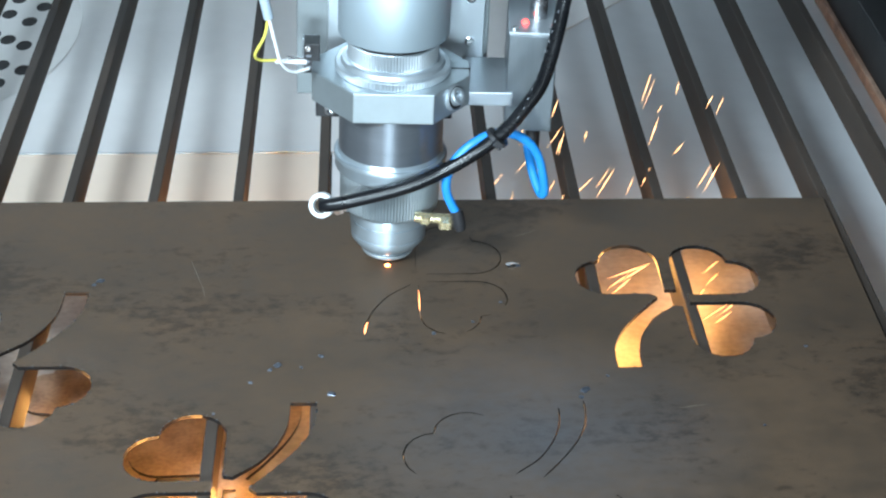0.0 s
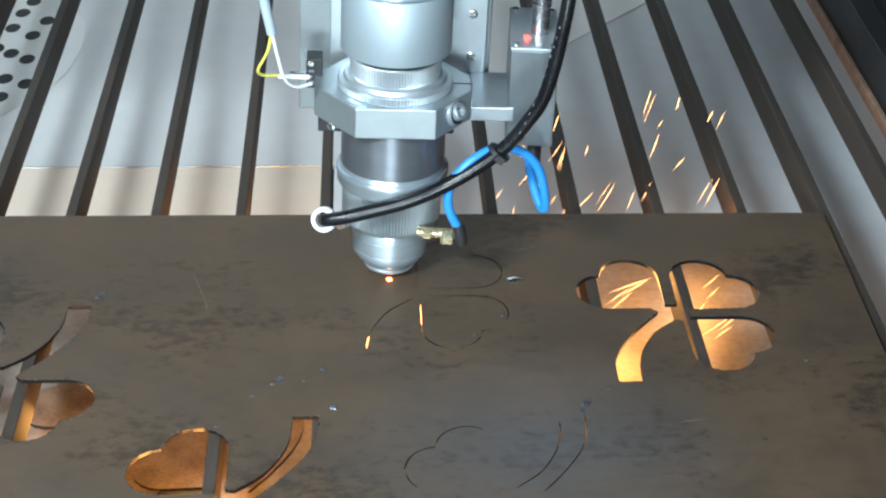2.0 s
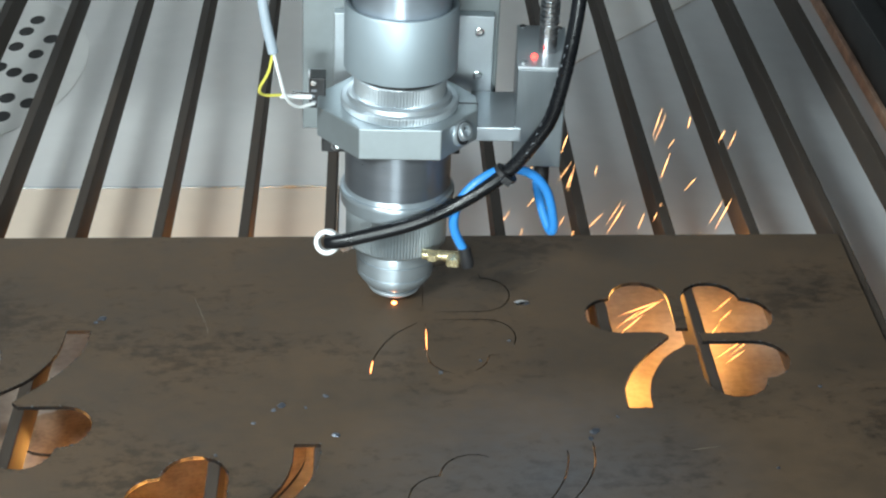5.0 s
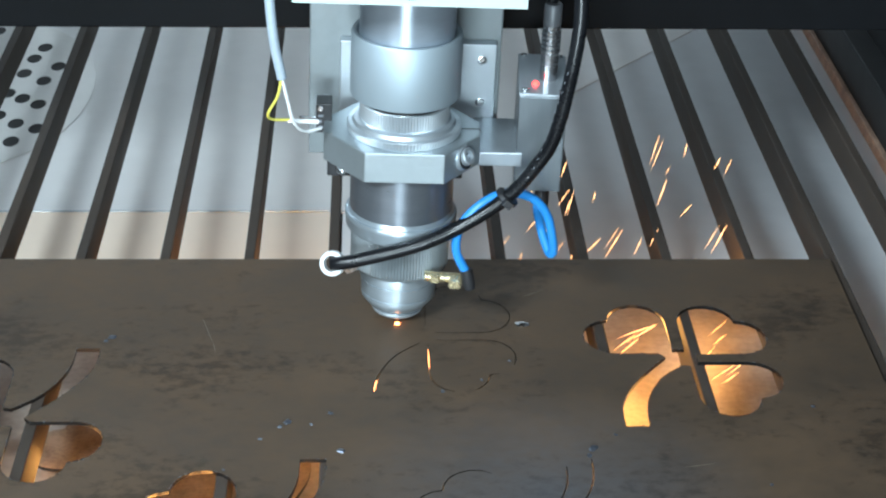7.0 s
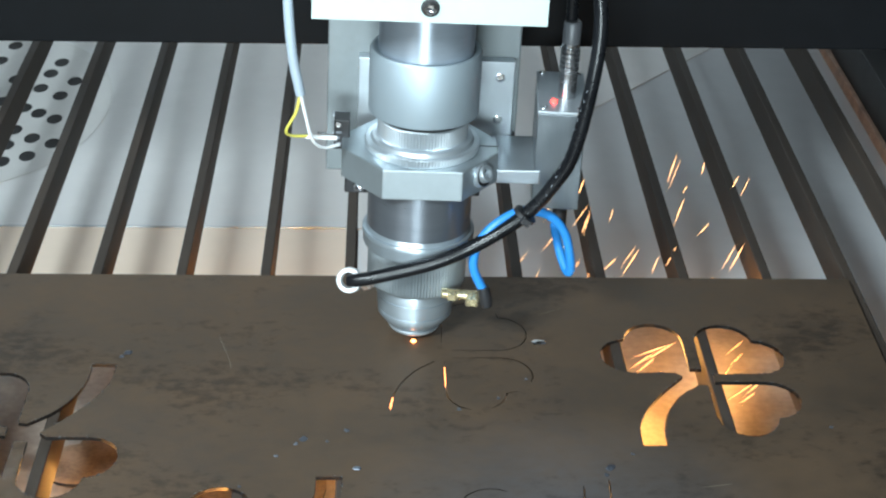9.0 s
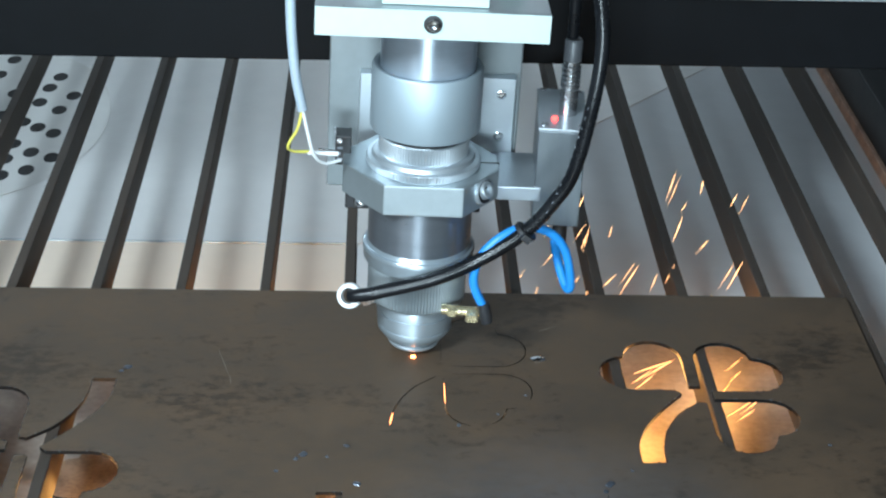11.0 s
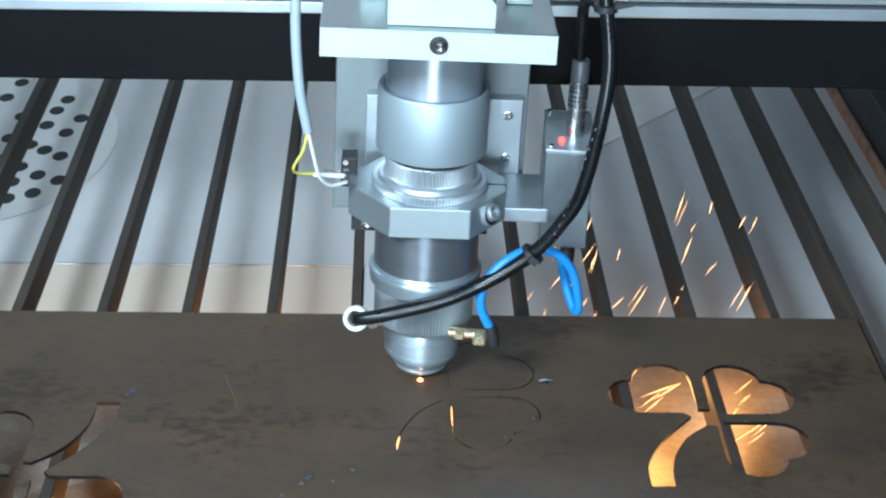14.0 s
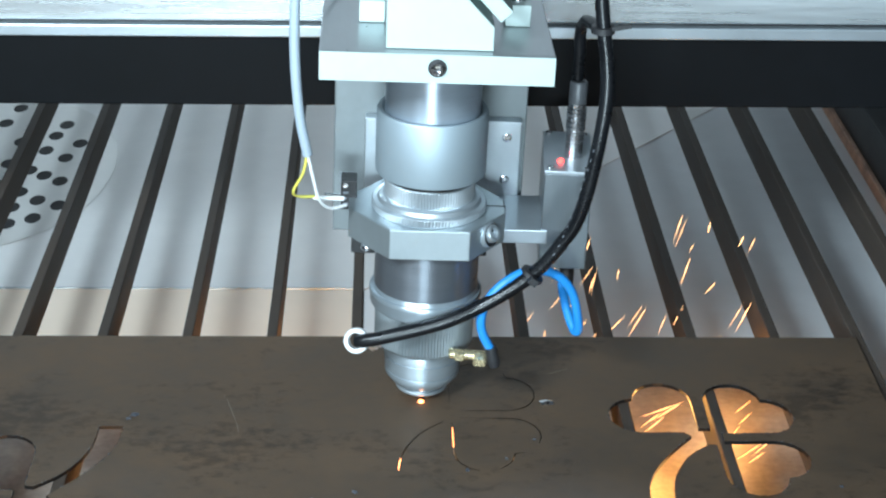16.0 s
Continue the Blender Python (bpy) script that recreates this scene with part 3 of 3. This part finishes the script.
black_hose = hose("black_hose", [(0.1435, -0.1165, 0.0535), (0.148, -0.1185, 0.0550), (0.160, -0.1195, 0.0580), (0.189, -0.119, 0.066), (0.212, -0.116, 0.076), (0.235, -0.115, 0.092), (0.2495, -0.115, 0.110), (0.2590, -0.115, 0.128), (0.2665, -0.113, 0.164), (0.2700, -0.108, 0.196), (0.267, -0.100, 0.227), (0.262, -0.09, 0.27), (0.25, -0.07, 0.34)], 0.0037, M_BLACK, "shiny black hose curving round the cutting head", "hose")
tie = part("cable_tie", lathe([(0.0062, -0.0014), (0.0066, -0.0010), (0.0066, 0.0010), (0.0062, 0.0014)], 20), M_BLACK_PLASTIC, black_hose, "black cable tie", True, pose(0.2355, -0.115, 0.0925, 0, 38, 0))
part("tie_head", box(-0.0025, 0.0025, -0.0095, -0.0055, -0.002, 0.002, 0.0004), M_BLACK_PLASTIC, tie)
part("upper_tie", lathe([(0.0060, -0.0016), (0.0060, 0.0016)], 20), M_BLACK_PLASTIC, black_hose, "black cable tie", True, pose(0.267, -0.101, 0.2230))
part("tie_tail", box(0.004, 0.014, -0.0015, 0.0015, -0.001, 0.001, 0.0003), M_BLACK_PLASTIC, black_hose, "", False, pose(0.267, -0.104, 0.2235, 0, -10, 0))
part("end_ring", lathe([(0.0044, -0.0025), (0.0064, -0.0025), (0.0069, -0.0018), (0.0069, 0.0018), (0.0064, 0.0025), (0.0044, 0.0025), (0.0044, -0.0025)], 36, caps=False), M_WIRE_WHITE, black_hose, "white plastic end ring", True, pose(0.1435, -0.1150, 0.0530, 68, 0, -14))
fitting = thing("hose_fitting", "small steel hose barb in the side of the head", "fitting", CARRIED)
part("barb", tube([(0.146, -0.106, 0.047), (0.152, -0.100, 0.043), (0.160, -0.094, 0.040)], 0.0026, 16), M_CHROME, fitting, "", True)
part("nut", moved(lathe([(0.0042, 0), (0.0042, 0.004)], 6), pose(0.151, -0.101, 0.0435, 60, 0, 52)), M_COPPER, fitting)

blue = hose("blue_air_hose", [(0.2155, -0.115, 0.046), (0.2095, -0.115, 0.061), (0.2115, -0.115, 0.075), (0.221, -0.113, 0.0865), (0.235, -0.109, 0.092), (0.249, -0.106, 0.088), (0.2585, -0.104, 0.076), (0.2630, -0.102, 0.0555), (0.2618, -0.099, 0.0500), (0.2592, -0.093, 0.0540), (0.2568, -0.085, 0.0610), (0.2555, -0.077, 0.0680)], 0.0025, M_BLUE, "bright blue air hose looping from the head to the sensor", "hose")
brass = thing("brass_fitting", "brass air fitting with a black elbow on the cone", "fitting", CARRIED)
part("elbow", joined(lathe([(0.0030, -0.004), (0.0036, -0.001), (0.0036, 0.005), (0.0032, 0.008)], 20)), M_BLACK_PLASTIC, brass, "black push-in elbow", True, pose(0.2165, -0.115, 0.0415, 0, -12, 0))
part("hex_nut", moved(lathe([(0.0034, 0), (0.0042, 0.0009), (0.0042, 0.0056), (0.0034, 0.0066)], 6), pose(0.2060, -0.113, 0.0405, 0, 95, 0)), M_BRASS, brass)
part("stem", moved(lathe([(0.0028, 0), (0.0028, 0.024)], 18), pose(0.1930, -0.110, 0.0425, 0, 95, 0)), M_BRASS, brass, "", True)
part("flare_nut", moved(lathe([(0.0030, 0), (0.0036, 0.0008), (0.0036, 0.0042), (0.0030, 0.005)], 6), pose(0.1960, -0.1105, 0.0418, 0, 95, 0)), M_BRASS, brass)

sensor_cable = hose("sensor_cable", [(0.2600, -0.063, 0.180), (0.2600, -0.064, 0.194), (0.2600, -0.066, 0.210), (0.2615, -0.076, 0.219), (0.2660, -0.094, 0.221)], 0.0031, M_BLACK, "thin black cable from the plug to the hose", "cable")
grey = hose("grey_cable", [(0.119, -0.115, 0.160), (0.1150, -0.115, 0.185), (0.1135, -0.113, 0.223), (0.1165, -0.105, 0.262), (0.128, -0.08, 0.30), (0.135, -0.05, 0.33)], 0.0026, M_GREY_CABLE, "grey sheathed cable hanging from the carriage", "cable")
part("yellow_core", tube([(0.119, -0.115, 0.161), (0.1165, -0.115, 0.150), (0.1115, -0.114, 0.140), (0.1135, -0.110, 0.1350), (0.122, -0.105, 0.1325)], 0.0008, 10), M_WIRE_YELLOW, grey, "yellow wire", True)
part("white_core", tube([(0.119, -0.115, 0.161), (0.1215, -0.115, 0.148), (0.1245, -0.112, 0.134), (0.130, -0.106, 0.1265), (0.138, -0.10, 0.1255)], 0.0009, 10), M_WIRE_WHITE, grey, "white wire", True)
part("loose_wire", tube([(0.126, -0.075, 0.232), (0.133, -0.055, 0.226), (0.131, -0.035, 0.232), (0.136, -0.02, 0.240)], 0.0007, 8), M_WIRE_WHITE, grey, "thin white wire", True)
part("sleeve", moved(lathe([(0.0013, 0), (0.0013, 0.016)], 12), pose(0.121, -0.105, 0.1320, 0, 92, 0)), M_WIRE_WHITE, grey, "clear shrink sleeve", True)

switch = thing("limit_switch", "black micro switch with pale print on a steel bracket", "switch", HEAD)
part("switch_body", box(-0.0470, -0.0385, 0.006, 0.018, 0.1120, 0.1290, 0.0006), M_BLACK_PLASTIC, switch)
for i in range(3):
    part("print", box(-0.0460, -0.0430 - 0.001 * (i % 2), 0.0056, 0.0060, 0.1150 + i * 0.0032, 0.1162 + i * 0.0032, 0), M_PRINT, switch)
part("switch_screw", screw(0.0016, 0.001), M_CHROME, switch, "", True, pose(-0.0448, 0.006, 0.1265, 90, 0, 0))
part("terminal", box(-0.0560, -0.0470, 0.009, 0.011, 0.118, 0.1195, 0.0002), M_CHROME, switch)
part("bracket", box(-0.0480, -0.0400, 0.0182, 0.024, 0.1080, 0.1265, 0.0005), M_ALU, switch)

# print along the black hose
for i in range(12):
    t = i / 12
    x, z = 0.2455 + 0.019 * t ** 0.8, 0.106 + 0.064 * t
    part("print", box(-0.00016, 0.00016, -0.0001, 0.0001, -0.0007, 0.0007, 0), M_PRINT, black_hose, "pale printed mark", False, pose(x + 0.0004, -0.1187, z, 0, 35 - 27 * t, 0))

# hot spot under the nozzle
hot = part("cut_point", lathe([(0.0016, 0.0003), (0.0012, 0.0010), (0.0004, 0.0014)], 16), M_ORANGE_GLOW, None, "", True, pose(0.1900, -0.0775, 0))
tagged(hot, "glowing orange molten point on the sheet under the nozzle", "molten metal")

# ---- energy chain along the beam ----
chain = thing("drag_chain", "black plastic cable drag chain lying along the gantry", "drag chain")
link = mesh_of(joined(box(-0.0075, 0.0050, 0, 0.020, 0, 0.018, 0.0012), box(0.0040, 0.0085, 0.002, 0.018, 0.002, 0.014, 0.0008), box(-0.0050, 0.0000, -0.0014, 0.001, 0.003, 0.015, 0.0006)), M_BLACK_PLASTIC)
for k in range(86):
    ob = new("link", link)
    ob.parent = chain
    ob.location = (-0.78 + k * 0.0155, BY + 0.026, 0.2040)
for k in range(29):
    ob = part("strip_screw", screw(0.0028, 0.0026), M_CHROME, beam, "", True, pose(-0.76 + k * 0.046, BY + 0.015, 0.2034)) if k == 0 else new("strip_screw", ob.data)
    if k:
        ob.parent = beam
        ob.location = (-0.76 + k * 0.046, BY + 0.015, 0.2034)

# ---- slag on the sheet ----
def lump(r, seed):
    rnd = random.Random(seed)
    bm = bmesh.new()
    bmesh.ops.create_icosphere(bm, subdivisions=2, radius=r)
    for v in bm.verts:
        v.co *= 0.45 + 0.65 * rnd.random()
        v.co.x, v.co.z = v.co.x * 1.25, max(v.co.z * 0.38, -r * 0.12)
    return bm


SLAG = [(0.2595, -0.0785, 0.0034), (0.2860, -0.1990, 0.0026), (0.2835, -0.2050, 0.0016), (0.2990, -0.1865, 0.0010), (0.1605, -0.2000, 0.0020), (0.1330, -0.1740, 0.0022), (0.1295, -0.1780, 0.0014), (0.1450, -0.1760, 0.0012),
        (0.1545, -0.1660, 0.0016), (0.0340, -0.0910, 0.0024), (0.0310, -0.0945, 0.0015), (0.2130, -0.1460, 0.0014), (0.2340, -0.1350, 0.0011), (0.1200, -0.1890, 0.0012), (0.3700, -0.2300, 0.0010), (0.4050, -0.1620, 0.0012),
        (0.1035, -0.2150, 0.0010), (0.2500, -0.1160, 0.0010)]
for i, (x, y, r) in enumerate(SLAG):
    ob = part("slag", lump(r, i), M_CHROME if i == 0 else M_SLAG, None, "", False, pose(x, y, r * 0.08, 0, 0, i * 40))
    tagged(ob, "small bluish spatter of slag stuck on the sheet", "slag", "slag spatter")

# beads of dross along the upper rims of the cut-outs
rnd = random.Random(5)
bm = bmesh.new()
for cx, cy, turned_round in ((0.3435, -0.1135, False), (0.115, -0.272, True), (-0.009, -0.168, True)):
    ring = placed(shape, cx, cy, turned_round)
    for (x0, y0), (x1, y1) in zip(ring, ring[1:] + ring[:1]):
        length = math.hypot(x1 - x0, y1 - y0)
        for _ in range(int(length / 0.0011)):
            if rnd.random() < 0.45:
                continue
            t = rnd.random()
            size = 0.00018 + 0.0004 * rnd.random() ** 2
            m = pose(x0 + (x1 - x0) * t, y0 + (y1 - y0) * t, 0.0001, 0, 0, rnd.random() * 360) @ Matrix.Diagonal((size * (1 + rnd.random()), size, size * 0.7, 1))
            bmesh.ops.create_icosphere(bm, subdivisions=1, radius=1, matrix=m)
dross = part("dross", bm, material("burnt_dross", (0.11, 0.115, 0.125), 0.3, 0.8, 0.8, 700.0), None)
tagged(dross, "burnt beads of dross along the cut edges", "dross", kind="stuff")

# spray of sparks behind the sheet and under the cut-out
def streak(bm, p, d, length, w):
    """One thin glowing streak, thickest past its middle."""
    side_v = d.orthogonal().normalized()
    mid = p + d * length * 0.6
    ring_v = [bm.verts.new(mid + w * (math.cos(q) * side_v + math.sin(q) * d.cross(side_v))) for q in (0, 1.57, 3.14, 4.71)]
    t0, t1 = bm.verts.new(p), bm.verts.new(p + d * length)
    for i in range(4):
        bm.faces.new((t0, ring_v[(i + 1) % 4], ring_v[i]))
        bm.faces.new((t1, ring_v[i], ring_v[(i + 1) % 4]))


bm = bmesh.new()
for k in range(34):
    a = radians(rnd.uniform(40, 90))
    d = Vector((math.cos(a) * 0.8 + 0.2, rnd.uniform(0.1, 0.5), math.sin(a))).normalized()
    p = Vector((0.305 + rnd.uniform(-0.065, 0.075), 0.035 + rnd.uniform(-0.01, 0.02), -0.045)) + d * 0.090 * rnd.random() ** 1.5
    streak(bm, p, d, rnd.uniform(0.007, 0.024), rnd.uniform(0.00018, 0.0004))
for k in range(12):
    d = Vector((rnd.uniform(0.5, 0.8), rnd.uniform(0.4, 0.8), rnd.uniform(0.0, 0.12))).normalized()
    streak(bm, Vector((rnd.uniform(0.290, 0.385), rnd.uniform(-0.075, 0.015), -0.050)), d, rnd.uniform(0.012, 0.032), rnd.uniform(0.0002, 0.0004))
sparks = part("sparks", bm, emitter("spark", (1.0, 0.50, 0.20), 4.5), None)
tagged(sparks, "glowing orange sparks spraying from under the sheet", "sparks", kind="stuff")

# long faint scratches in the mill scale
M_SCRATCH = material("scratched_steel", (0.20, 0.17, 0.13), 0.4, 0.5, 0.2, 300.0)
for x0, y0, x1, y1 in ((0.0815, -0.070, 0.0905, -0.101), (0.0900, -0.098, 0.0915, -0.108), (0.262, -0.047, 0.275, -0.040), (0.330, -0.215, 0.345, -0.212)):
    length, ang = math.hypot(x1 - x0, y1 - y0), math.degrees(math.atan2(y1 - y0, x1 - x0))
    part("scratch", prism([(0, 0), (length * 0.4, -0.00016), (length, 0), (length * 0.55, 0.00018)], 0.0, 0.00012, 0), M_SCRATCH, sheet, "faint pale scratch", False, pose(x0, y0, 0, 0, 0, ang))
